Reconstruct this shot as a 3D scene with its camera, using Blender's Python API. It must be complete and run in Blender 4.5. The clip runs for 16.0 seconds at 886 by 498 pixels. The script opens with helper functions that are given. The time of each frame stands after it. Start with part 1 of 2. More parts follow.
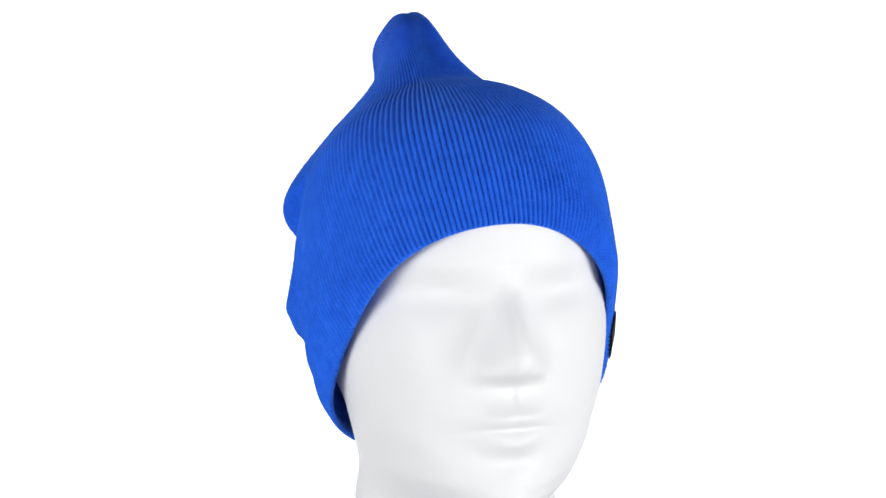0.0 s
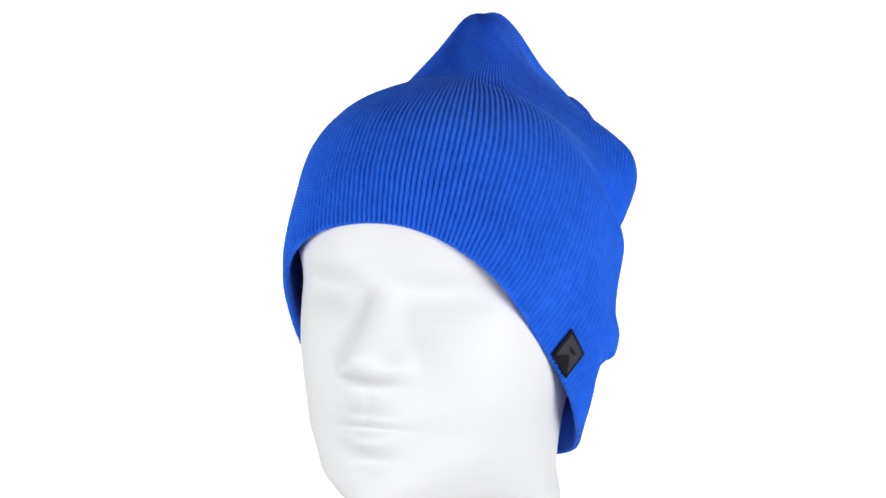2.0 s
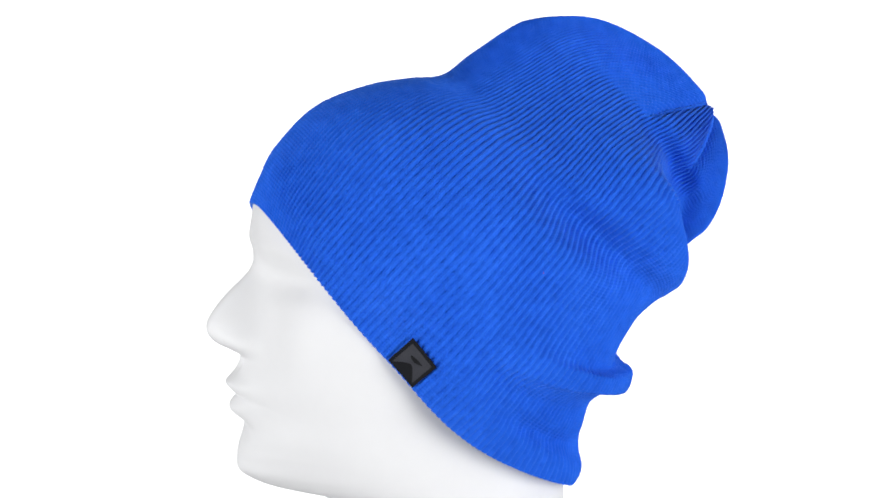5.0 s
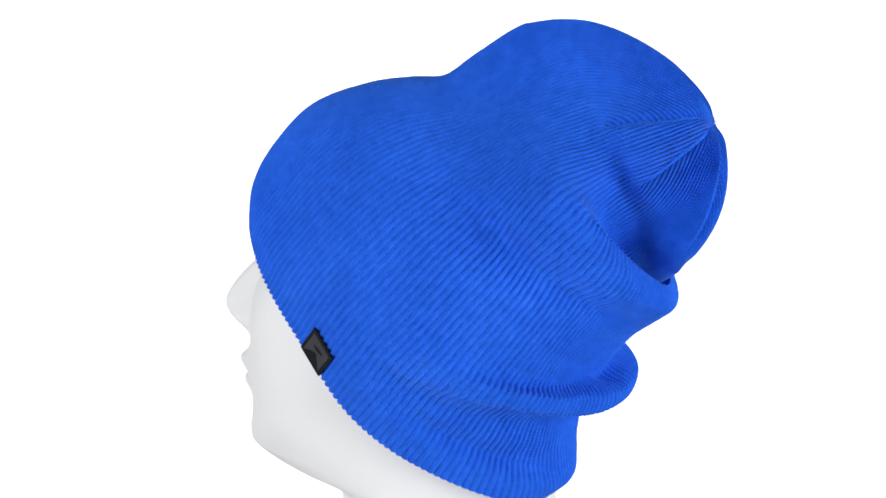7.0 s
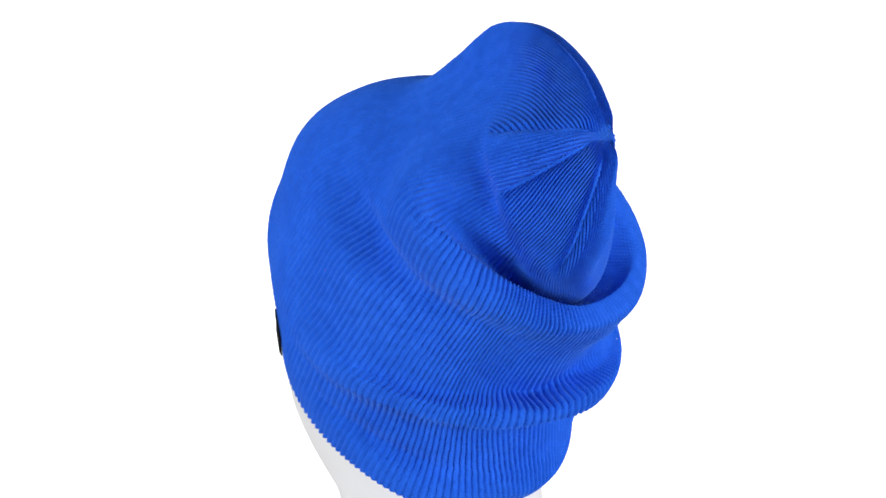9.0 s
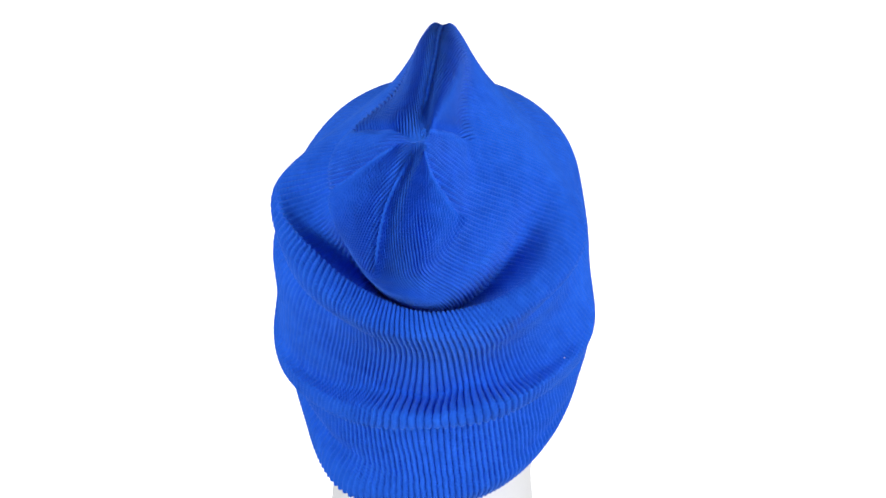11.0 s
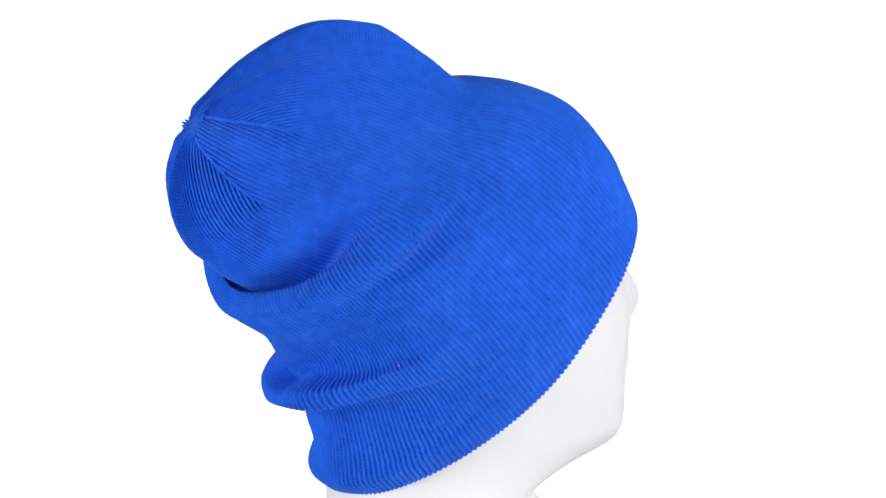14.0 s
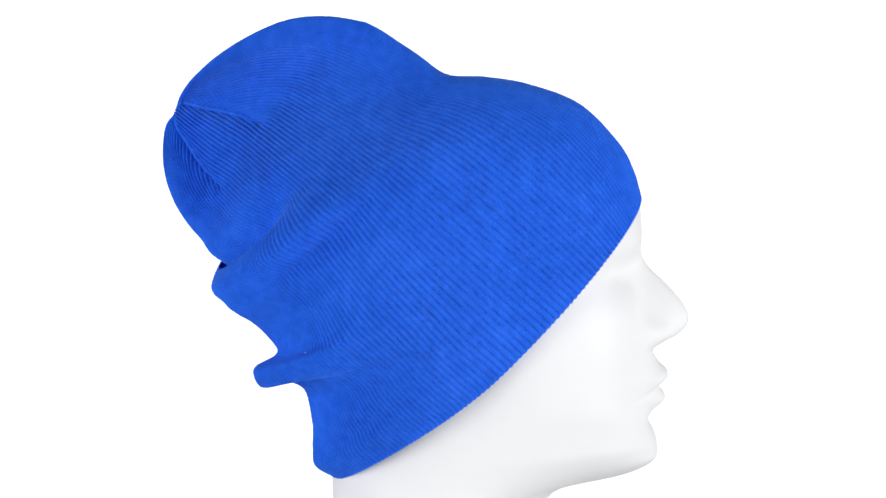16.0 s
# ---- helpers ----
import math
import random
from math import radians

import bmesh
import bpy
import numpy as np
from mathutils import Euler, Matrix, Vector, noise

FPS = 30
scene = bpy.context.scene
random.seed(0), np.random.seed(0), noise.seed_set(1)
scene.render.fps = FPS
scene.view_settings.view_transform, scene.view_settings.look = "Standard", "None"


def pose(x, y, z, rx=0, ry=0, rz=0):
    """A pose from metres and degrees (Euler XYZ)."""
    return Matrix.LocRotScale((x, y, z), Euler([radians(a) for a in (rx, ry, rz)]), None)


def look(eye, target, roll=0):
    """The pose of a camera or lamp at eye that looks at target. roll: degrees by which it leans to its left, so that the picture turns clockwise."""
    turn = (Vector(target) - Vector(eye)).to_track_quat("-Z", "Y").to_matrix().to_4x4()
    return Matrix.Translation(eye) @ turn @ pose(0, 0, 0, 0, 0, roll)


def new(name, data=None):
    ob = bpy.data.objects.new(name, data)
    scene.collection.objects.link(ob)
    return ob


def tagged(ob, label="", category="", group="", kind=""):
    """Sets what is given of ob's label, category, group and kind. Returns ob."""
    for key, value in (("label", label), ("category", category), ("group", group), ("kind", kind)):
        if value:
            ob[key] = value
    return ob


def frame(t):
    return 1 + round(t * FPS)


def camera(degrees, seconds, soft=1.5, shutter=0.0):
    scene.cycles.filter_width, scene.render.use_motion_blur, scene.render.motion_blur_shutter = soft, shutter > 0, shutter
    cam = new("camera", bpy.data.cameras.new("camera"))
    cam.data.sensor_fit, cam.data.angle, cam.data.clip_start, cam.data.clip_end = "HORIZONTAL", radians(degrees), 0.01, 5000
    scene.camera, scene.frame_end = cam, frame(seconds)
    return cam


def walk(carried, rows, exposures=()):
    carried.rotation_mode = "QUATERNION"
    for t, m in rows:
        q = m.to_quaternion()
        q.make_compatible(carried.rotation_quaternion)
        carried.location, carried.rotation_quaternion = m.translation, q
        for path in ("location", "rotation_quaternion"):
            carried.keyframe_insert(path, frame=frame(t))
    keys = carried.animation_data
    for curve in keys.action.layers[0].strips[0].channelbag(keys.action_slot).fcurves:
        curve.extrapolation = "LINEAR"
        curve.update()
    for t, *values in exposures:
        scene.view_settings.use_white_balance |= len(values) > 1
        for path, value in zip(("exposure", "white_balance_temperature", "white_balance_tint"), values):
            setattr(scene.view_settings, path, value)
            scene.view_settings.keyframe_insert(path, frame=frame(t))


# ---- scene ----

# Camera: stands still in front of the turning head.
cam = camera(24.09, 16.0, soft=1.65)
EYE = look((0.0, -1.1, 0.42), (-0.00156, 0.0, 0.2507), 0.098)
walk(cam, [(0.0, EYE), (16.0, EYE)])

# Light: a white photo studio; a sweep made to glow behind, softboxes beside the camera.
world = bpy.data.worlds.new("studio_air")
scene.world = world
world.use_nodes = True
world.node_tree.nodes["Background"].inputs["Color"].default_value = (1.0, 1.0, 1.0, 1)
world.node_tree.nodes["Background"].inputs["Strength"].default_value = 0.3
scene.view_settings.exposure = 0.0


def softbox(name, eye, target, width, height, watts, colour=(0.985, 0.99, 1.0)):
    lamp = bpy.data.lights.new(name, "AREA")
    lamp.shape, lamp.size, lamp.size_y = "RECTANGLE", width, height
    lamp.energy, lamp.color = watts, colour
    ob = new(name, lamp)
    ob.matrix_world = look(eye, target)
    return ob


softbox("softbox_lamp", (-1.6, -1.15, 0.3), (0, 0, 0.24), 1.2, 1.5, 35)
softbox("softbox_lamp", (1.6, -1.15, 0.3), (0, 0, 0.24), 1.2, 1.5, 41)


# ---- materials ----
def material(name):
    m = bpy.data.materials.new(name)
    m.use_nodes = True
    nodes, links = m.node_tree.nodes, m.node_tree.links
    return m, nodes, links, nodes["Principled BSDF"]


def math_node(nodes, links, op, a, b=None):
    n = nodes.new("ShaderNodeMath")
    n.operation = op
    for i, v in enumerate((a, b)):
        if v is None:
            continue
        if isinstance(v, (int, float)):
            n.inputs[i].default_value = v
        else:
            links.new(v, n.inputs[i])
    return n.outputs[0]


def noise_node(nodes, links, coord, scale, detail=3.0):
    n = nodes.new("ShaderNodeTexNoise")
    n.inputs["Scale"].default_value, n.inputs["Detail"].default_value = scale, detail
    links.new(coord, n.inputs["Vector"])
    return n.outputs["Fac"]


def ramp_node(nodes, links, fac, stops):
    n = nodes.new("ShaderNodeValToRGB")
    els = n.color_ramp.elements
    els[0].position, els[0].color = stops[0][0], (*stops[0][1], 1)
    els[1].position, els[1].color = stops[-1][0], (*stops[-1][1], 1)
    for p, c in stops[1:-1]:
        els.new(p).color = (*c, 1)
    links.new(fac, n.inputs[0])
    return n.outputs[0]


def bump_node(nodes, links, bsdf, height, strength, distance):
    n = nodes.new("ShaderNodeBump")
    n.inputs["Strength"].default_value, n.inputs["Distance"].default_value = strength, distance
    links.new(height, n.inputs["Height"])
    links.new(n.outputs[0], bsdf.inputs["Normal"])


def make_knit():
    """Blue rib knit: stitches along each rib, fine wool fuzz."""
    m, nodes, links, bsdf = material("blue_knit")
    tc = nodes.new("ShaderNodeTexCoord")
    sep = nodes.new("ShaderNodeSeparateXYZ")
    links.new(tc.outputs["UV"], sep.inputs[0])
    across = math_node(nodes, links, "FRACT", sep.outputs["X"])
    off = math_node(nodes, links, "ABSOLUTE", math_node(nodes, links, "SUBTRACT", across, 0.5))
    row = math_node(nodes, links, "ADD", sep.outputs["Y"], math_node(nodes, links, "MULTIPLY", off, 1.1))
    stitch = math_node(nodes, links, "SINE", math_node(nodes, links, "MULTIPLY", row, 2 * math.pi))
    fuzz = noise_node(nodes, links, tc.outputs["Object"], 900.0, 4.0)
    wool = noise_node(nodes, links, tc.outputs["Object"], 170.0, 3.0)
    broad = noise_node(nodes, links, tc.outputs["Object"], 26.0, 2.0)
    height = math_node(nodes, links, "ADD", math_node(nodes, links, "MULTIPLY", stitch, 0.2),
                       math_node(nodes, links, "ADD", math_node(nodes, links, "MULTIPLY", fuzz, 0.9),
                                 math_node(nodes, links, "MULTIPLY", wool, 0.7)))
    bump_node(nodes, links, bsdf, height, 0.65, 0.0006)
    tone = math_node(nodes, links, "ADD", math_node(nodes, links, "MULTIPLY", wool, 0.55),
                     math_node(nodes, links, "MULTIPLY", broad, 0.45))
    col = ramp_node(nodes, links, tone, [(0.3, (0.010, 0.092, 0.60)), (0.52, (0.014, 0.117, 0.70)), (0.72, (0.021, 0.144, 0.79))])
    links.new(col, bsdf.inputs["Base Color"])
    bsdf.inputs["Roughness"].default_value = 0.92
    bsdf.inputs["Specular IOR Level"].default_value = 0.12
    bsdf.inputs["Sheen Weight"].default_value = 0.5
    bsdf.inputs["Sheen Roughness"].default_value = 0.45
    bsdf.inputs["Sheen Tint"].default_value = (0.20, 0.42, 1.0, 1)
    return m


def make_plain(name, colour, rough, grain, depth, spread=0.06, spec=0.4):
    m, nodes, links, bsdf = material(name)
    tc = nodes.new("ShaderNodeTexCoord")
    fine = noise_node(nodes, links, tc.outputs["Object"], grain, 4.0)
    broad = noise_node(nodes, links, tc.outputs["Object"], grain / 14.0, 2.0)
    tone = math_node(nodes, links, "ADD", math_node(nodes, links, "MULTIPLY", fine, 0.4), math_node(nodes, links, "MULTIPLY", broad, 0.6))
    lo, hi = [c * (1 - spread) for c in colour], [min(1.0, c * (1 + spread)) for c in colour]
    links.new(ramp_node(nodes, links, tone, [(0.3, lo), (0.7, hi)]), bsdf.inputs["Base Color"])
    bump_node(nodes, links, bsdf, fine, 0.3, depth)
    bsdf.inputs["Roughness"].default_value = rough
    bsdf.inputs["Specular IOR Level"].default_value = spec
    return m


KNIT = make_knit()
WHITE = make_plain("white_lacquer", (0.77, 0.77, 0.777), 0.46, 120.0, 0.0001, 0.012, 0.32)
BLACK = make_plain("black_woven", (0.0045, 0.005, 0.007), 0.8, 1500.0, 0.0002, 0.25, 0.2)
GREY = make_plain("charcoal_woven", (0.035, 0.036, 0.045), 0.75, 1500.0, 0.0002, 0.2, 0.25)
RED = make_plain("red_fibre", (0.35, 0.03, 0.14), 0.9, 900.0, 0.0001, 0.2, 0.1)
FLUFF = make_plain("pale_fibre", (0.55, 0.6, 0.72), 0.9, 900.0, 0.0001, 0.1, 0.1)
WALL = make_plain("studio_wall_paint", (0.5, 0.5, 0.5), 0.8, 60.0, 0.0004, 0.02, 0.2)
# Emission stands in for the lamplight that would overexpose the white paper.
SWEEP, _n, _l, _b = material("glowing_white_sweep")
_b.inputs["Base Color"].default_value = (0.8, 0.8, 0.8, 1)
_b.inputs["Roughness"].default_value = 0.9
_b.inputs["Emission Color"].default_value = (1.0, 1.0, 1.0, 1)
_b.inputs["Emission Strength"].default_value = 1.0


# ---- mesh helpers ----
def grid_mesh(name, verts, faces, mat, uvs=None, smooth=True):
    me = bpy.data.meshes.new(name)
    verts, faces = np.asarray(verts, dtype=np.float32), np.asarray(faces, dtype=np.int32)
    k = faces.shape[1]
    me.vertices.add(len(verts))
    me.vertices.foreach_set("co", verts.ravel())
    me.loops.add(faces.size)
    me.loops.foreach_set("vertex_index", faces.ravel())
    me.polygons.add(len(faces))
    me.polygons.foreach_set("loop_start", np.arange(0, faces.size, k, dtype=np.int32))
    me.polygons.foreach_set("loop_total", np.full(len(faces), k, dtype=np.int32))
    me.polygons.foreach_set("use_smooth", np.full(len(faces), smooth))
    if uvs is not None:
        layer = me.uv_layers.new(name="UVMap")
        layer.data.foreach_set("uv", np.asarray(uvs, dtype=np.float32).ravel())
    me.update(calc_edges=True)
    me.validate()
    me.materials.append(mat)
    return me


def part(name, mesh, parent, label=""):
    ob = new(name, mesh)
    ob.parent = parent
    return tagged(ob, label) if label else ob


def quads(rows, cols, wrap):
    i, j = np.meshgrid(np.arange(rows - 1), np.arange(cols if wrap else cols - 1), indexing="ij")
    j2 = (j + 1) % cols
    return np.stack([i * cols + j, i * cols + j2, (i + 1) * cols + j2, (i + 1) * cols + j], -1).reshape(-1, 4)


def curve_at(knots, values, x):
    """Smooth cubic through the knots (Hermite, finite-difference slopes)."""
    k, v, x = np.asarray(knots, float), np.asarray(values, float), np.asarray(x, float)
    m = np.gradient(v, k)
    i = np.clip(np.searchsorted(k, x, side="right") - 1, 0, len(k) - 2)
    h = k[i + 1] - k[i]
    t = np.clip((x - k[i]) / h, 0, 1)
    return ((2 * t**3 - 3 * t**2 + 1) * v[i] + (t**3 - 2 * t**2 + t) * h * m[i]
            + (-2 * t**3 + 3 * t**2) * v[i + 1] + (t**3 - t**2) * h * m[i + 1])


def hump(x, at, width):
    return np.exp(-((x - at) / width) ** 2)


def ease(a, lo, hi):
    t = np.clip((a - lo) / (hi - lo), 0, 1)
    return t * t * (3 - 2 * t)


# ---- structure ----
def studio():
    # White paper, self-glowing: hangs behind the head and curves out over the floor.
    line = [(2.2, -0.9)]
    for k in range(0, 17):
        a = math.pi / 2 * k / 16
        line.append((2.9 + 0.5 * math.sin(a), -0.4 - 0.5 * math.cos(a)))
    line.append((3.4, 1.0))
    verts = [(x, y, z) for y, z in line for x in (-1.5, -0.75, 0.0, 0.75, 1.5)]
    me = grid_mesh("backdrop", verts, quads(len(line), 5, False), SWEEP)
    tagged(new("backdrop", me), "seamless white studio paper behind the head, set to glow evenly", "backdrop", kind="structure")

    def slab(name, lo, hi, label):
        bm = bmesh.new()
        bmesh.ops.create_cube(bm, size=1.0)
        for v in bm.verts:
            v.co = [lo[i] + (v.co[i] + 0.5) * (hi[i] - lo[i]) for i in range(3)]
        me = bpy.data.meshes.new(name)
        bm.to_mesh(me)
        me.materials.append(WALL)
        tagged(new(name, me), label, name.split("_")[0], kind="structure")

    slab("floor", (-3.0, -3.2, -1.0), (3.0, 3.6, -0.906), "plain pale grey painted studio floor")
    slab("ceiling", (-3.0, -3.2, 2.0), (3.0, 3.6, 2.1), "plain pale grey painted studio ceiling")
    slab("wall_west", (-3.1, -3.2, -1.0), (-3.0, 3.6, 2.1), "plain pale grey painted studio wall")
    slab("wall_east", (3.0, -3.2, -1.0), (3.1, 3.6, 2.1), "plain pale grey painted studio wall")
    slab("wall_south", (-3.1, -3.3, -1.0), (3.1, -3.2, 2.1), "plain pale grey painted studio wall")
    slab("wall_north", (-3.1, 3.6, -1.0), (3.1, 3.7, 2.1), "plain pale grey painted studio wall")
    # stand under the turning head
    bm = bmesh.new()
    bmesh.ops.create_cone(bm, cap_ends=True, segments=64, radius1=0.11, radius2=0.10, depth=0.906)
    bmesh.ops.translate(bm, verts=bm.verts, vec=(0, 0, -0.453))
    bmesh.ops.bevel(bm, geom=[e for e in bm.edges if abs(e.verts[0].co.z - e.verts[1].co.z) < 1e-5], offset=0.004, segments=2, affect="EDGES")
    me = bpy.data.meshes.new("plinth")
    bm.to_mesh(me)
    me.materials.append(WALL)
    tagged(new("plinth", me), "plain pale grey round plinth that carries the head", "plinth", kind="structure")


# ---- mannequin head: slices from the neck's foot to the crown, millimetres ----
HEAD_Z = [0, 12, 60, 105, 116, 122, 128, 135, 145, 158, 170, 185, 200, 215, 230, 245, 262, 280, 300, 318, 328, 332]
HEAD_FRONT = [-66.1, -63.6, -57.1, -56.5, -59.5, -72.2, -96.3, -108.8, -109.3, -109.1, -106.8, -109.3, -107.4, -104.5, -103.2, -100.7, -103.6, -102.1, -89.4, -65.7, -41.9, -20.1]
HEAD_BACK = [77.5, 74, 64.6, 62.5, 62.5, 62.5, 62.5, 62.5, 63, 65, 68, 72.8, 76.2, 78.9, 80.8, 81.8, 79.9, 73.9, 62, 40, 18, -12]
HEAD_WIDE = [65.9, 61.9, 56, 55, 54.5, 54, 53.5, 54, 56, 58.5, 61, 65.7, 69.3, 70.9, 70.9, 70, 69.5, 65.5, 54, 36, 18, 3]
JAW_LEFT = [1.6, -0.1, -1.1, -2, -3.4, -5.7, -5.9, -6.2, -5.3, -0.9, 1.7, 1, 0, 0, 0, 0, 0, 0, 0, 0, 0, -0.5]
JAW_RIGHT = [0.1, -0.4, -0.5, -0.6, -0.6, -1.4, -4, -3.4, -0.5, 1.2, 3.6, 1, 0, 0, 0, 0, 0, -0.5, -0.7, -0.5, -0.3, 0]


def head_point(Z, T):
    """The head's surface at height Z, direction T (0 at the face), millimetres."""
    f, b, w = (curve_at(HEAD_Z, q, Z) for q in (HEAD_FRONT, HEAD_BACK, HEAD_WIDE))
    mid = np.where(Z < 112, 3.0, 3.0 - 15.0 * ease(Z, 112, 150))
    c, s = np.cos(T), np.sin(T)
    chin = ease(Z, 108, 116) * (1 - ease(Z, 121, 150))     # the jaw narrows to the front
    X = w * np.sign(s) * np.abs(s) ** np.where(c > 0, 0.88 + 0.7 * chin, 0.95)
    Y = np.where(c > 0, mid + (f - mid) * np.abs(c) ** (0.96 - 0.09 * (1 - chin)), mid + (b - mid) * np.abs(c) ** 0.95)
    jaw = np.where(s > 0, curve_at(HEAD_Z, JAW_LEFT, Z), curve_at(HEAD_Z, JAW_RIGHT, Z)) * (2 * np.abs(s * c)) ** 2 * (c > 0)
    X, Y = X + jaw * s, Y - jaw * c
    face = ease(c, 0.05, 0.45)
    ax = np.abs(X)
    nose_out = curve_at([195, 199, 202, 206, 211, 217, 223, 229, 237, 244, 252, 258],
                        [0, 2, 7.5, 17, 23.5, 25.5, 23, 19, 12.5, 6.5, 2, 0], np.clip(Z, 195, 258))
    nose_wide = curve_at([195, 206, 216, 230, 245, 258], [15, 14.5, 13, 10.0, 9.0, 11], np.clip(Z, 195, 258))
    out = nose_out * np.exp(-np.abs(X / nose_wide) ** 2.3)
    out += 4.5 * hump(ax, 14.5, 6.0) * hump(Z, 208.5, 7.0)                      # wings of the nose
    out -= 7.0 * hump(ax, 30, 15) * hump(Z, 241, 10)                          # eye sockets
    out += 2.6 * hump(ax, 31, 11) * hump(Z, 237, 8)                           # closed lids
    out += 2.6 * hump(ax, 24, 22) * hump(Z, 257, 10)                           # brow
    out += 3.0 * hump(ax, 42, 18) * hump(Z, 214, 16)                          # cheekbones
    out -= 2.0 * hump(ax, 38, 16) * hump(Z, 180, 18)                          # hollow cheeks
    out += 8.0 * hump(X, 0, 20) * hump(Z, 179, 20)                            # mouth mound
    out += 3.6 * hump(ax, 5, 12) * hump(Z + 0.10 * ax, 185.5, 4.2)                        # upper lip
    out += 4.8 * hump(X, 0, 13.5) * hump(Z, 171 + 0.06 * ax, 5.0)                           # lower lip
    out -= 2.3 * hump(X, 0, 18) * hump(Z, 178.2 - 0.004 * X * X, 2.0)                         # between the lips
    out -= 2.0 * hump(X, 0, 3.0) * hump(Z, 194, 5)                            # groove under the nose
    out -= 3.0 * hump(X, 0, 15) * hump(Z, 160.5, 5)                           # fold above the chin
    out += 5.0 * hump(X, 0, 17) * hump(Z, 144, 10)                            # chin
    Y = Y - out * face
    ear = hump(Y, 8, 13) * hump(Z, 208, 23)
    X = X + np.sign(s) * 5.5 * ear * np.abs(s)
    shift = (7.0 - 2.0 * ease(Z, 120, 180) - 2.5 * ease(Z, 235, 260)) * (1 - face * ease(-Y, 60, 115))
    return X + shift, Y, Z


def head_mesh():
    zs = np.concatenate([np.linspace(0, 105, 24), np.linspace(106, 275, 210), np.linspace(277, 332, 30)])
    n = 300
    t = np.linspace(0, 2 * np.pi, n, endpoint=False)
    t = t - 0.45 * np.sin(t)                               # closer together round the face
    Z, T = np.meshgrid(zs, t, indexing="ij")
    verts = np.stack(head_point(Z, T), -1).reshape(-1, 3) / 1000.0
    rows, cols = Z.shape
    faces = quads(rows, cols, True)[:, ::-1]
    top = len(verts)
    verts = np.vstack([verts, [[0.005, -0.016, 0.3335], [0.005, 0.005, 0.0]]])
    j = np.arange(cols)
    last = (rows - 1) * cols
    me = bpy.data.meshes.new("mannequin_head")
    tris = [(int(last + a), int(last + (a + 1) % cols), top) for a in j] + [(int((a + 1) % cols), int(a), top + 1) for a in j]
    me.from_pydata(verts.tolist(), [], faces[:, ::-1].tolist() + tris)
    me.update()
    for p in me.polygons:
        p.use_smooth = True
    me.materials.append(WHITE)
    return me


# ---- beanie: rings lofted from the brim (0) to the crown's point (12), millimetres ----
RING = list(range(13))
FRONT_Y = [-106.4, -102.1, -93.3, -72.6, -44.5, -20.4, 1.5, 21.1, 50.5, 83.6, 115.1, 134.8, 146.1]
FRONT_Z = [283, 295.7, 310, 329.9, 339.5, 342.8, 343.4, 354.2, 369.7, 370.3, 357.4, 341.7, 324.4]
BACK_Y = [51.8, 73.7, 76, 91.5, 93.8, 102.1, 116.5, 117.4, 138.4, 146, 150.4, 151.1, 147]
BACK_Z = [124.6, 140.8, 166.1, 179, 203.4, 216.1, 223.1, 242.2, 256, 270.8, 293.1, 311.6, 324.6]
WIDTH = [77.5, 82.8, 86.4, 84.3, 80.1, 70.5, 75.9, 66.7, 50.3, 38.2, 24.4, 12.2, 1.6]
# the slouched back itself: rolls and tucks
FOLD = [0, 0.5, 1, 1.6, 2.0, 2.4, 2.8, 3.2, 3.7, 4.15, 4.7, 5.2, 5.7, 6.2, 6.5, 6.75, 7.0, 7.25, 7.6, 8.0, 8.4, 9, 10, 11, 12]
FOLD_Y = [62.7, 70.6, 70.4, 71.9, 78.1, 93.9, 101.8, 105.4, 94.9, 96.3, 106.3, 117.9, 122.5, 128.5, 125, 123.9, 113.7, 111.5, 127.1, 134.4, 140.9, 148.7, 154.8, 152.9, 144.8]
FOLD_Z = [126.1, 134, 144.2, 158, 173.8, 178.9, 175.3, 185.2, 193.1, 198.4, 209.8, 217.4, 222, 229.7, 238.5, 236.2, 235.5, 235.4, 245.1, 252.8, 258.6, 269.6, 291.9, 311.1, 323.9]
SHIFT_FRONT = [0.4, 5, 3.8, 7.3, 6.1, 4.6, 1.2, 0.2, -0.9, -0.6, 0.9, 3.7, 5.9]
SHIFT_BACK = [9.9, 1.2, 5.8, -0.6, 3.3, -1.7, 4.3, 5.8, 20.4, 21.3, 18.2, 11.4, 6.8]
PINCH = [0.062, 0.01, 0.021, -0.059, -0.065, -0.102, 0.201, 0.469, 0.637, 0.668, 0.587, 0.545, 0.399]
LEAN = [0, 0.07, 0.14, 0.16, 0.14, 0.07, 0.02, 0, 0, 0, 0, 0, 0]
SAG = [13.1, 9.3, 8.7, 6.3, 0.9, -0.5, 0.2, -7.3, -3.9, -1, 2.2, -1, 1.3]
# how far the cloth stands out at ten directions round, ring by ring
OUT_FRONT = [-6, -5.6, -4.8, -4.9, -2.9, -1.3, 1.8, 4.5, 5.4, 4.8, 2.8, 0.8, 0.3]
OUT_FRONT_LEFT = [-1.3, -0.2, 0.9, -0.4, -1.1, -0.5, -1.6, -2.8, 1.1, 4.7, 2.6, 0.3, 0.1]
OUT_TEMPLE_LEFT = [0.2, -0.4, -1.8, 0.6, 1.3, 0.9, 0.1, -2.1, -5.1, -2.8, -0.8, 1.3, 1]
OUT_SIDE_LEFT = [-9.5, -4.5, 1, 5.7, 4, 0.5, -1.3, -0.4, -3.2, -5.2, -3.3, -0.8, 0.6]
OUT_NAPE_LEFT = [2, 2.3, 3.8, 0.6, 1, -0.2, 0.8, -2.7, -6.3, -6.6, -4.1, -2.3, -0]
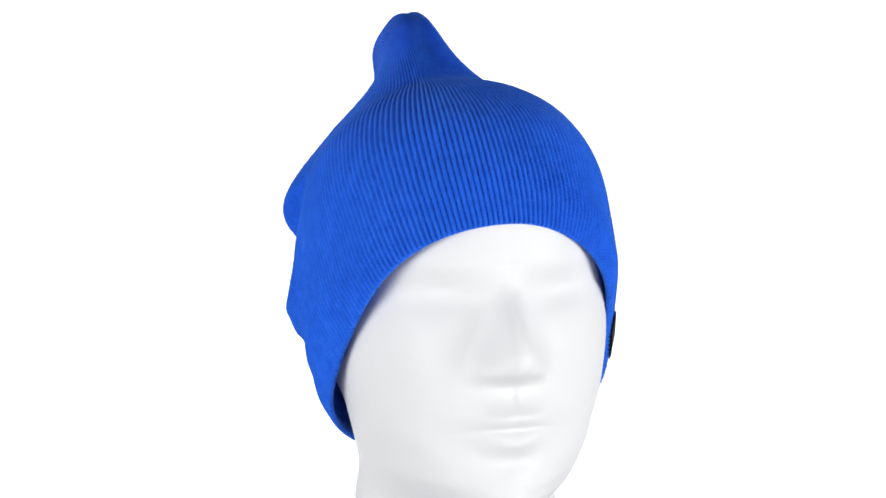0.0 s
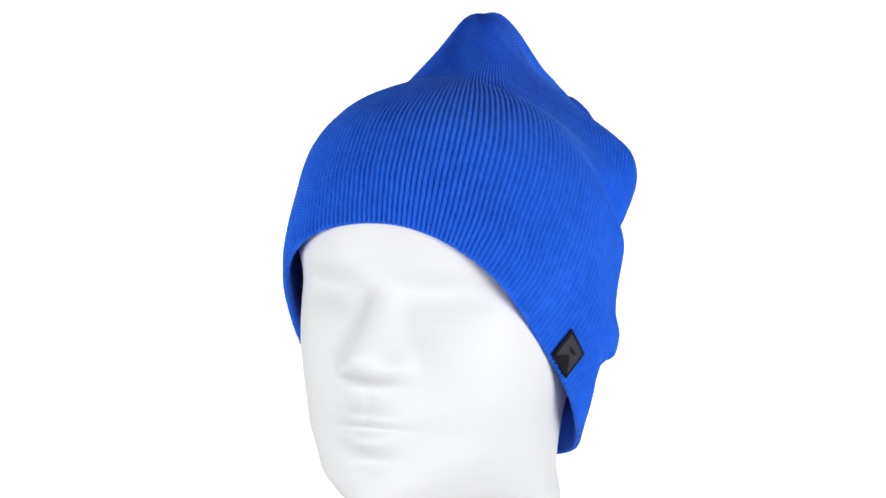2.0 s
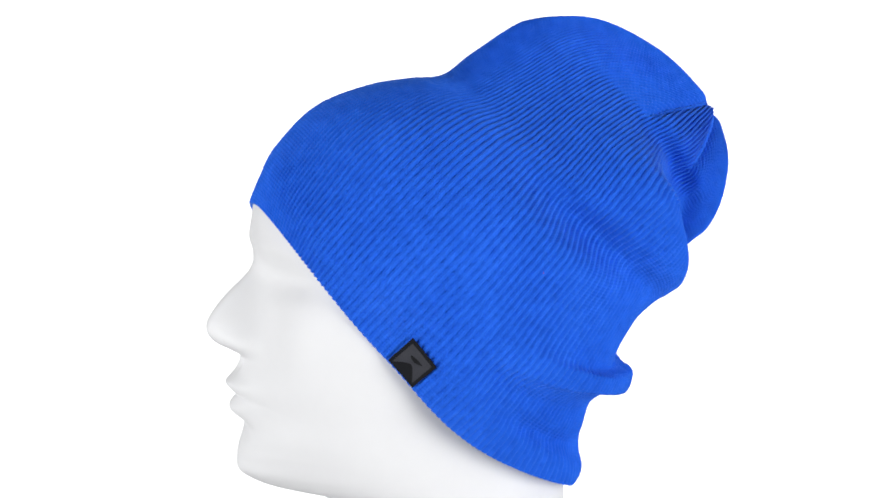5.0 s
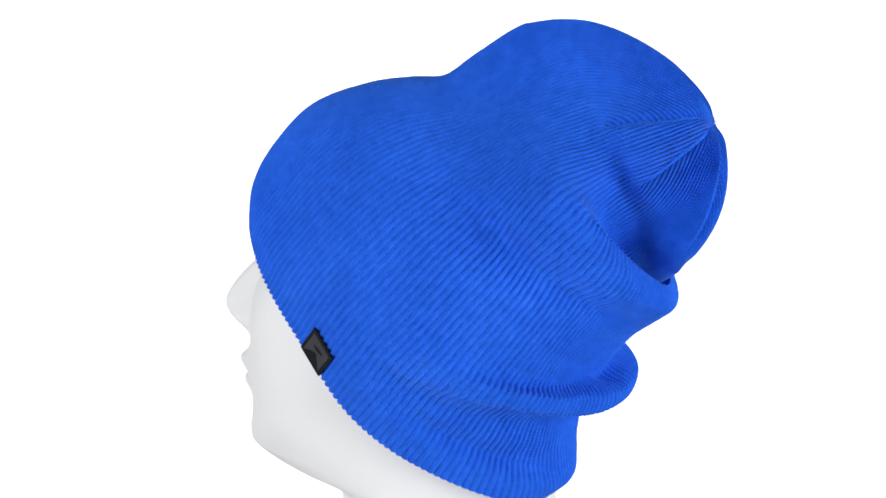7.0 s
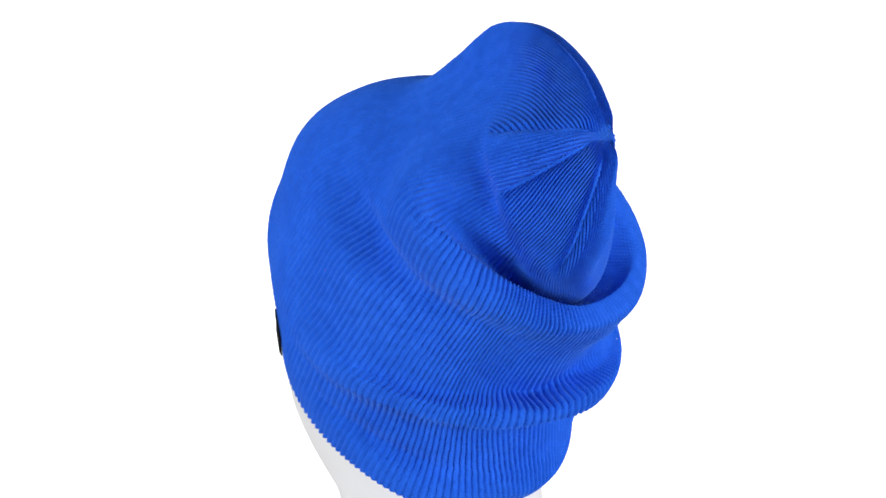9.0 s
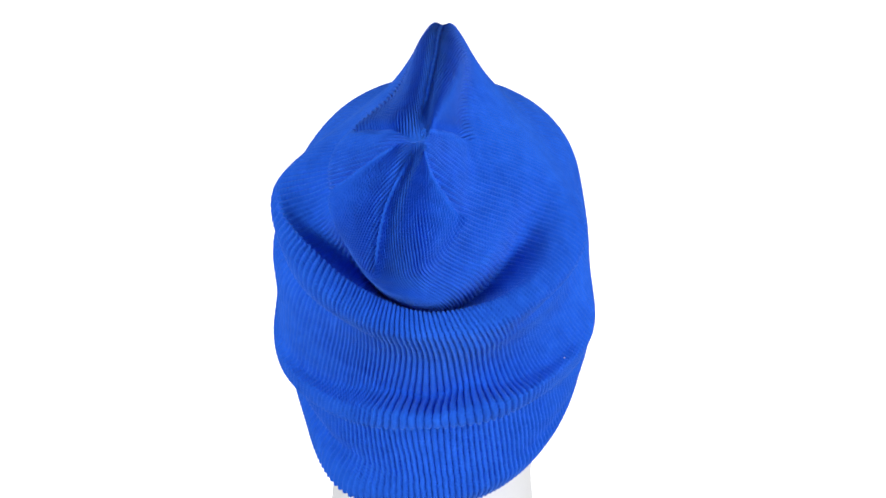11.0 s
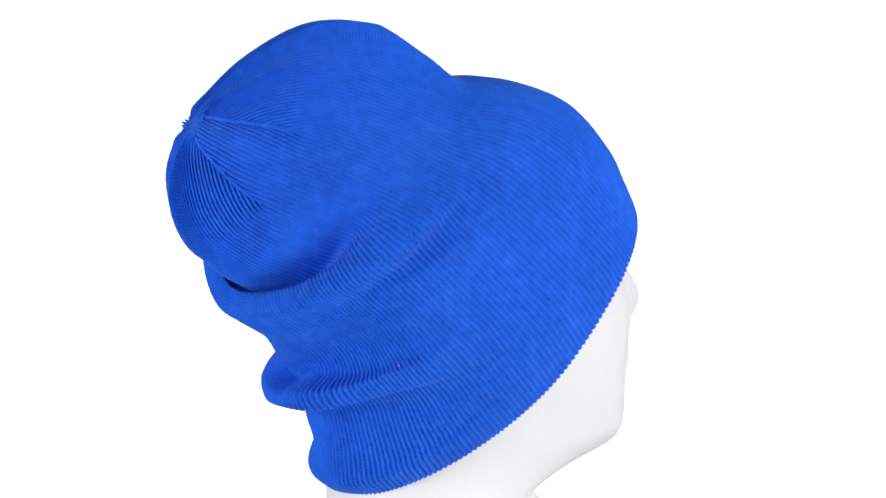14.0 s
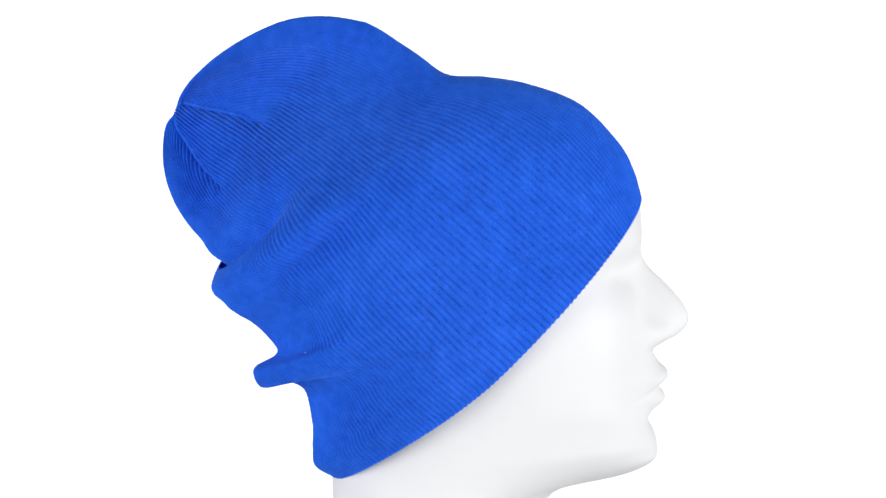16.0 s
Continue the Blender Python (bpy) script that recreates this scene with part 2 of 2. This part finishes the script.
OUT_NAPE = [-0.1, 4.2, -1.3, -1.2, -4.8, -4, -3, -2.9, -2.1, -1.9, -0.4, -0.4, -0.3]
OUT_NAPE_RIGHT = [1.2, 0.6, -0.7, -2.2, -1.8, -1.8, 0, 4, 5.9, 5.9, 2.4, 1, -0.3]
OUT_SIDE_RIGHT = [0.8, 3, 4.8, 2.5, 0.6, -1, 0, -2, -2, -2.1, -3, -2.4, 0.2]
OUT_TEMPLE_RIGHT = [-0.9, -0.5, -3.3, -4.3, -3.5, -3, -4.2, -5.6, -5.9, -4.6, -1.9, 0, 0.8]
OUT_FRONT_RIGHT = [-0.7, -2.1, -0.3, 2.3, 1.1, 0.6, 1.4, 4.5, 3, 1.2, 1.9, 1.4, 0.5]
# how far it is lifted towards the crown at six
UP_FRONT = [0.2, -0.8, -0.7, -0.1, 0.4, -0.1, -0.7, -1.2, -1.2, -0.7, -0.2, -0.2, 0.1]
UP_LEFT_FRONT = [-0.9, -2.7, -2.8, -3.1, -2.1, -0.2, 1.2, 1.5, 0.2, -0.4, -0.3, -0.4, -0.2]
UP_LEFT_BACK = [-2.2, -1, -3.6, -6.5, -4.3, -1.2, 2.8, 5.2, 2.7, 0.2, -1.1, -1.5, -0.8]
UP_BACK = [-2.5, -1.6, -1, -2.1, -2.8, -2.6, -1.6, 0.1, -0.1, -1, -1.2, -1, -0.6]
UP_RIGHT_BACK = [-1.9, -0.5, 3.3, 6.2, 2.1, -1.6, -4.9, -7.1, -3.3, -2.1, -1.4, -0.3, -0.2]
UP_RIGHT_FRONT = [-0.8, -0, 1.9, 3.7, 2.6, -0.3, -3, -4.5, -2.8, -1.8, -1.3, -0.4, 0.1]
OUTWARD = (OUT_FRONT, OUT_FRONT_LEFT, OUT_TEMPLE_LEFT, OUT_SIDE_LEFT, OUT_NAPE_LEFT, OUT_NAPE, OUT_NAPE_RIGHT, OUT_SIDE_RIGHT, OUT_TEMPLE_RIGHT, OUT_FRONT_RIGHT)
UPWARD = (UP_FRONT, UP_LEFT_FRONT, UP_LEFT_BACK, UP_BACK, UP_RIGHT_BACK, UP_RIGHT_FRONT)
RIBS = 198
SEAMS = np.array([0, 46, 63, 94, 132, 151, 198]) / RIBS     # six decrease seams, by rib


def round_about(lists, u, s):
    """Blend the ring lists of evenly spread directions smoothly round the hat."""
    n = len(lists)
    at = np.mod(u, 1.0) * n
    total = 0.0
    for k, values in enumerate(lists):
        gap = np.abs(at - k)
        gap = np.minimum(gap, n - gap)
        weight = np.where(gap < 1, 4 - 6 * gap ** 2 + 3 * gap ** 3, np.clip(2 - gap, 0, 1) ** 3) / 6
        total = total + weight * curve_at(RING, values, s)
    return total


def hat_point(u, s):
    """The cloth's middle surface: u round (0 at the front), s from brim to crown. Metres."""
    th = 2 * np.pi * u
    th = th + curve_at(RING, LEAN, s) * np.sin(th)
    a = (1 - np.cos(th)) / 2
    fy, fz, by, bz, w, p, sag = (curve_at(RING, q, s) for q in (FRONT_Y, FRONT_Z, BACK_Y, BACK_Z, WIDTH, PINCH, SAG))
    cx = curve_at(RING, SHIFT_FRONT, s) * (1 - a) + curve_at(RING, SHIFT_BACK, s) * a
    right = np.sin(th) < 0
    box = np.where(a < 0.5, 0.10 * (1 - ease(s, 0, 2.5)) + np.where(right, 0.13, 0.0) * (1 - ease(s, 0.5, 2.5)), -0.13 * ease(s, 1, 2.5))
    half = w * np.sin(th) * (1 + box * np.cos(th) ** 2) * (1 - p * (1 - ease(a, 0.0, 0.62)))
    k = np.sin(th)
    y, z = fy + (by - fy) * a, fz + (bz - fz) * a
    length = np.hypot(by - fy, bz - fz) + 1e-6
    ny, nz = (bz - fz) / length, -(by - fy) / length      # across the chord, down and forward
    drop = sag * k ** 2 * np.where(k > 0, 1.0 + 0.6 * ease(a, 0.4, 0.8), 0.5)
    y, z = y + ny * drop, z + nz * drop
    # slouch folds at the back, dying out along the sides
    near = ease(a, 0.5, 1.0)
    sf = np.clip(s + 1.0 * k ** 2 * ease(s, 0.5, 2) * (1 - ease(s, 4.5, 6.5))
                 - np.where(k > 0, 0.6, 0.0) * k ** 2 * hump(s, 6.2, 1.2), 0, 12)
    dy = (curve_at(FOLD, FOLD_Y, sf) - curve_at(RING, BACK_Y, sf)) * near
    dz = (curve_at(FOLD, FOLD_Z, sf) - curve_at(RING, BACK_Z, sf)) * near
    ey, ez = -nz, ny                                      # along the chord, towards the back
    along, across = dy * ey + dz * ez, dy * ny + dz * nz
    y, z = y - along * np.cos(th) * ey + across * ny, z - along * np.cos(th) * ez + across * nz
    side = ease(a, 0.30, 0.60) * k
    half = half * np.where(k > 0, 1.0, 1 - 0.3 * ease(s, 7, 8.6) * (1 - ease(s, 11, 12)) * ease(a, 0.08, 0.4))
    half = half * np.where(k > 0, 1 - 0.08 * hump(a, 0.2, 0.24) * ease(s, 0.0, 2.2) * (1 - ease(s, 2.5, 6.5)) + 0.085 * hump(s, 0.7, 0.8) * hump(a, 0.6, 0.2) - 0.065 * hump(s, 0.2, 0.9) * hump(a, 0.36, 0.16),
                           1 - 0.05 * ease(s, -1.0, 0.8) * (1 - ease(s, 3, 4.5)) * ease(a, 0.1, 0.4))
    half = half + along * k
    left = np.where(k > 0, k, 0.0)
    half = half + side * ((6.3 - 1.2 * k) * ease(a, 0.5, 0.78) * hump(s, 2.9 - 0.3 * np.abs(k), 0.6) + (6.0 + 4.0 * k) * hump(s, 5.9 + 1.0 * left, 0.7)
                          + 2.5 * k * hump(s, 4.3, 0.5) - (6.0 + 2.0 * k) * hump(s, 7.1 + 0.8 * left, 0.42))
    half = half + np.where(right, -4.0 * hump(a, 0.12, 0.1) * hump(s, 9.0, 1.3), -8.0 * hump(a, 0.3, 0.17) * hump(s, 8.9, 1.1)) * np.tanh(3 * np.abs(k))
    half = half + left * side * ease(a, 0.5, 0.85) * (10.0 * hump(s, 7.0, 0.7) + 8.0 * hump(s, 5.0, 0.6))
    mid = hump(k, 0.05, 0.2) * ease(a, 0.6, 0.95)         # the lower roll is smallest just behind
    y, z = y - 4.5 * mid * hump(s, 3.8, 0.6), z - 5.0 * mid * hump(s, 3.9, 0.7) + 5.0 * mid * hump(s, 2.3, 0.5)
    curl = 4.5 * hump(s, 0.0, 0.45) * hump(np.mod(u, 1.0), 0.43, 0.045)      # hem turns out at the nape
    y, half = y + curl, half + 0.5 * curl
    w1 = np.mod(u, 1.0)                                   # dents where the point of the hat sinks into the roll
    pit = 10.5 * hump(w1, 0.392, 0.055) * hump(s, 7.3, 0.5) + 6.0 * hump(w1, 0.31, 0.03) * hump(s, 7.75, 0.4) + 11.0 * hump(w1, 0.625, 0.08) * hump(s, 7.05, 0.4)
    y, half = y + pit * np.cos(th), half - pit * k
    # slight unevenness of worn cloth
    wob = 1.1 * np.sin(5 * th + 1.7 * s) * np.sin(1.3 * s + 0.6) + 0.7 * np.sin(9 * th - 2.3 * s + 1.0)
    wob = wob * ease(s, 0.3, 2.0) * (1 - ease(s, 10.5, 12)) * ease(a, 0.12, 0.5)
    out, up = 0.5 * wob + round_about(OUTWARD, u, s), round_about(UPWARD, u, s)
    swell, lift = out * np.cos(th), up
    return np.stack([cx + half + out * k, y - swell * ey - lift * ny, z - swell * ez - lift * nz], -1) / 1000.0


def hat_normal(u, s):
    du = hat_point(u + 1e-3, s) - hat_point(u - 1e-3, s)
    s0, s1 = np.clip(s - 0.02, 0, 12), np.clip(s + 0.02, 0, 12)
    ds = hat_point(u, s1) - hat_point(u, s0)
    n = np.cross(du, ds)
    return n / (np.linalg.norm(n, axis=-1, keepdims=True) + 1e-12)


def straight_ribs(n=72, top=8.0, rows=27):
    """Where n ribs run, row by row: straight on the cloth from the crown down to the hem, evenly spread."""
    s = np.linspace(0, top, rows)
    u = np.tile(np.arange(n) / n, (rows, 1))
    S = np.repeat(s[:, None], n, 1)
    idx = np.arange(rows * n).reshape(rows, n)
    for _ in range(4):
        p = hat_point(u, S) * 1000
        pu = (hat_point(u + 1e-3, S) - hat_point(u - 1e-3, S)) * 500000
        e = pu / np.linalg.norm(pu, axis=-1, keepdims=True)
        size = np.linalg.norm(pu, axis=-1).mean() / n
        normal, right = np.zeros((rows * n, rows * n)), np.zeros(rows * n)

        def add(terms, value, weight):
            # terms: (row index, factor) of each unknown in one family of equations
            for i, f in terms:
                np.subtract.at(right, i, weight * f * value)
                for j, h in terms:
                    np.add.at(normal, (i, j), weight * f * h)

        def dot(q, r):
            return (q * r).sum(-1)

        h = np.linalg.norm(np.diff(p, axis=0), axis=-1) + 0.5
        m = e[1:-1]
        bend = dot((p[2:] - p[1:-1]) / h[1:, :, None] - (p[1:-1] - p[:-2]) / h[:-1, :, None], m)
        add([(idx[2:].ravel(), (dot(pu[2:], m) / h[1:]).ravel()), (idx[:-2].ravel(), (dot(pu[:-2], m) / h[:-1]).ravel()),
             (idx[1:-1].ravel(), (-dot(pu[1:-1], m) * (1 / h[1:] + 1 / h[:-1])).ravel())], bend.ravel(), 1.0)
        nx, pv = np.roll(p, -1, 1), np.roll(p, 1, 1)
        un, up = np.roll(pu, -1, 1), np.roll(pu, 1, 1)
        uneven = dot(nx - 2 * p + pv, e) / size
        add([(np.roll(idx, -1, 1).ravel(), (dot(un, e) / size).ravel()), (np.roll(idx, 1, 1).ravel(), (dot(up, e) / size).ravel()),
             (idx.ravel(), (-2 * dot(pu, e) / size).ravel())], uneven.ravel(), 0.02)
        ids = np.concatenate([idx[-1], idx[-2]])
        normal[ids, ids] += 1e5
        normal[idx[:, 0], idx[:, 0]] += 30.0
        normal[np.arange(rows * n), np.arange(rows * n)] += 0.5
        step = np.linalg.solve(normal, right).reshape(rows, n)
        u = u + np.clip(step, -0.02, 0.02)
    return s, u


def even_round(U, S):
    """The way round (0 to 1) counted in ribs, on the grid of the cloth."""
    s, u = straight_ribs()
    n = u.shape[1]
    out = U.copy()
    for i in range(U.shape[0]):
        at = S[i, 0]
        if at >= s[-1]:
            continue
        k = min(int(at / s[1]), len(s) - 2)
        f = at / s[1] - k
        row = np.maximum.accumulate(u[k] * (1 - f) + u[k + 1] * f)
        far = np.concatenate([row - 1, row, row + 1])
        out[i] = np.interp(U[i], far, np.arange(-n, 2 * n) / n)
    return out


def rib_phase(u, s):
    """Ribs run straight up, and end in six decrease seams that meet at the crown. Also the way round to the nearest seam."""
    i = np.clip(np.searchsorted(SEAMS, u, side="right") - 1, 0, len(SEAMS) - 2)
    mid = (SEAMS[i] + SEAMS[i + 1]) / 2
    seam = np.where(u < mid, SEAMS[i], SEAMS[i + 1])
    begin = np.where((seam == 0) | (seam == 1), 7.9, 8.2)
    full = np.clip((12.0 - s) / (12.0 - begin), 0.0, 1.0) ** 0.85
    return (mid + (u - mid) * full) * RIBS, full, np.abs(u - seam)


def beanie():
    root = tagged(new("beanie"), "bright blue ribbed knit slouch beanie on a white mannequin head", "hat")
    cols = RIBS * 6
    u1 = np.arange(cols) / cols
    s1 = np.concatenate([np.linspace(0, 0.06, 3), np.linspace(0.1, 8.0, 190), np.linspace(8.04, 11.99, 110)])
    S, U = np.meshgrid(s1, u1, indexing="ij")
    P, N = hat_point(U, S), hat_normal(U, S)
    phase, full, seam_gap = rib_phase(even_round(U, S), S)
    rib = np.abs(np.sin(np.pi * phase)) ** 0.85
    around = np.linalg.norm(np.roll(P, -1, 1) - P, axis=-1) * cols
    groove = np.exp(-((seam_gap * around) / 0.0030) ** 2) * np.clip(6 * (1 - full), 0, 1) ** 0.5
    by_seam = np.exp(-((seam_gap * around) / 0.010) ** 2) * (full < 1)
    fade = 1 - ease(S, 11.3, 12)
    lift = (0.0018 + 0.0004 * ease(S, 7.5, 9) + 0.0009 * by_seam) * (rib - 0.6) * fade - 0.0033 * (1 - ease(S, 10.8, 11.9)) * groove
    outer = P + N * lift[..., None]
    # turned hem: round the edge, then the inside
    inner_s = np.linspace(0.0, 2.2, 40)
    S2, U2 = np.meshgrid(inner_s, u1, indexing="ij")
    inside = hat_point(U2, S2) - hat_normal(U2, S2) * 0.0030 + hat_normal(U2, S2) * (0.0004 * rib[:1])[..., None]
    down = hat_point(u1, np.zeros(cols)) - hat_point(u1, np.full(cols, 0.15))
    down /= np.linalg.norm(down, axis=-1, keepdims=True)
    lip = []
    for ang in (150, 115, 90, 65, 30):
        c, s = math.cos(math.radians(ang)), math.sin(math.radians(ang))
        mid = (outer[0] + inside[0]) / 2
        lip.append(mid + (outer[0] - inside[0]) / 2 * c + down * 0.0016 * s)
    rows = np.concatenate([inside[::-1], np.array(lip), outer])
    n = rows.shape[0]
    pre = n - outer.shape[0]
    step = np.linalg.norm(np.diff(P, axis=0), axis=-1)
    v_of = np.concatenate([np.zeros((1, cols)), np.cumsum(step, 0)]) / 0.0018
    uu = np.concatenate([np.repeat(phase[:1], pre, 0), phase])
    vv = np.concatenate([np.repeat(np.linspace(-12, 0, pre)[:, None], cols, 1), v_of])
    rows[-1] = rows[-1].mean(0)
    faces = quads(n, cols, True)
    uv = np.stack([uu.ravel()[faces], vv.ravel()[faces]], -1)
    # keep one rib's numbering within a face
    span = uv[:, 1, 0] - uv[:, 0, 0]
    jump = np.abs(span) > 2
    uv[jump, 1, 0], uv[jump, 2, 0] = uv[jump, 0, 0] + 1 / 6, uv[jump, 3, 0] + 1 / 6
    flat = rows.reshape(-1, 3)
    cut = (pre + 6) * cols                                 # the turned hem ends a few rows above the edge
    low = faces[:, 0] < cut
    part("hem", grid_mesh("hem", flat[:cut + cols], faces[low], KNIT, uv[low]), root, "turned ribbed hem along the opening")
    part("knit_body", grid_mesh("knit_body", flat[cut:], faces[~low] - cut, KNIT, uv[~low]), root)
    for at in SEAMS[:-1]:
        crown_seam(root, at)
    brand_tag(root)
    part("lint", cloth_patch("lint", RED, 0.2470, 0.2476, 3.60, 3.64, 0.0004, 0.0002, n=4), root, "tiny red fibre caught in the knit")
    part("lint", cloth_patch("lint", FLUFF, 0.6557, 0.6564, 2.93, 2.97, 0.0006, 0.0004, n=4), root, "tiny pale fibre caught in the knit")
    return root


def crown_seam(root, at):
    """The closed stitches of one decrease seam, sunk in its groove."""
    n, sides = 90, 8
    run = np.linspace(8.15 if at else 7.9, 11.8, n)
    u = np.full(n, at)
    p, nor = hat_point(u, run), hat_normal(u, run)
    go = np.gradient(p, axis=0)
    go /= np.linalg.norm(go, axis=1, keepdims=True)
    side = np.cross(go, nor)
    swell = 0.00085 + 0.00025 * np.sin(np.arange(n) * 1.9)
    swell = swell * np.minimum(1, np.minimum(np.arange(n), n - 1 - np.arange(n)) / 6 + 0.15)
    ang = np.linspace(0, 2 * np.pi, sides, endpoint=False)
    ring = (p - nor * 0.0026)[:, None] + swell[:, None, None] * (np.cos(ang)[None, :, None] * nor[:, None] + 1.3 * np.sin(ang)[None, :, None] * side[:, None])
    part("crown_seam", grid_mesh("crown_seam", ring.reshape(-1, 3), quads(n, sides, True), KNIT), root)


def cloth_patch(name, mat, u0, u1, s0, s1, lift, thick, shape=None, n=14, lean=False):
    """A thin piece that lies on the cloth: outline given in its own square (0..1)."""
    g = np.linspace(0, 1, n)
    A, B = np.meshgrid(g, g, indexing="ij")
    if shape:
        A, B = shape(A, B)
    U, S = u0 + (u1 - u0) * A, s0 + (s1 - s0) * B
    if lean:                                               # the tag is sewn on a little askew
        U, S = U - 0.0085 * S / TAG_S[1], S * (1.07 - 0.16 * (U - TAG_U[0]) / (TAG_U[1] - TAG_U[0]))
    base, nor = hat_point(U, S), hat_normal(U, S)
    top, low = base + nor * (lift + thick), base + nor * lift
    verts = np.concatenate([top.reshape(-1, 3), low.reshape(-1, 3)])
    f = quads(n, n, False)
    faces = [f, f[:, ::-1] + n * n]
    ring = np.concatenate([np.arange(n), np.arange(1, n) * n + n - 1, (n - 1) * n + np.arange(n - 2, -1, -1), np.arange(n - 2, 0, -1) * n])
    r2 = np.roll(ring, -1)
    faces.append(np.stack([r2, ring, ring + n * n, r2 + n * n], -1))
    return grid_mesh(name, verts, np.concatenate(faces), mat, smooth=False)


TAG_U, TAG_S = (0.2205, 0.2468), (0.0, 0.70)


def brand_tag(root):
    u0, s0 = TAG_U[0], TAG_S[0]
    du, ds = TAG_U[1] - u0, TAG_S[1] - s0

    def piece(name, mat, a0, a1, b0, b1, lift, thick, shape=None):
        return cloth_patch(name, mat, u0 + a0 * du, u0 + a1 * du, s0 + b0 * ds, s0 + b1 * ds, lift, thick, shape, lean=True)

    tag = part("brand_tag", piece("brand_tag", BLACK, 0, 1, 0, 1, 0.0009, 0.0009), root, "small black and charcoal woven tag folded over the brim")
    part("panel", piece("panel", GREY, 0.1, 0.9, 0.08, 0.9, 0.0016, 0.0004), tag, "charcoal woven panel")
    part("corner_patch", piece("corner_patch", BLACK, 0.06, 0.94, 0.02, 0.46, 0.0019, 0.0003, lambda a, b: (a, b * (1 - np.abs(2 * a - 1) ** 1.3))), tag)
    part("mark", piece("mark", BLACK, 0.32, 0.72, 0.52, 0.78, 0.0020, 0.0002,
                       lambda a, b: (a, 0.45 * (1 - a) ** 2 + 0.75 * a * a - 0.1 + b * 0.42 * np.sin(np.pi * np.clip(a * 0.9 + 0.08, 0, 1)))), tag)


studio()
head = tagged(new("mannequin_head", head_mesh()), "glossy white mannequin head on a plain neck", "mannequin")
hat = beanie()


def motions():
    # Head and beanie turn together, at an even pace, about the upright through the origin.
    turn = [(0.5 * k, pose(0, 0, 0, 0, 0, 17.25 - 18.164 * 0.5 * k)) for k in range(33)]
    walk(head, turn)
    walk(hat, turn)


motions()
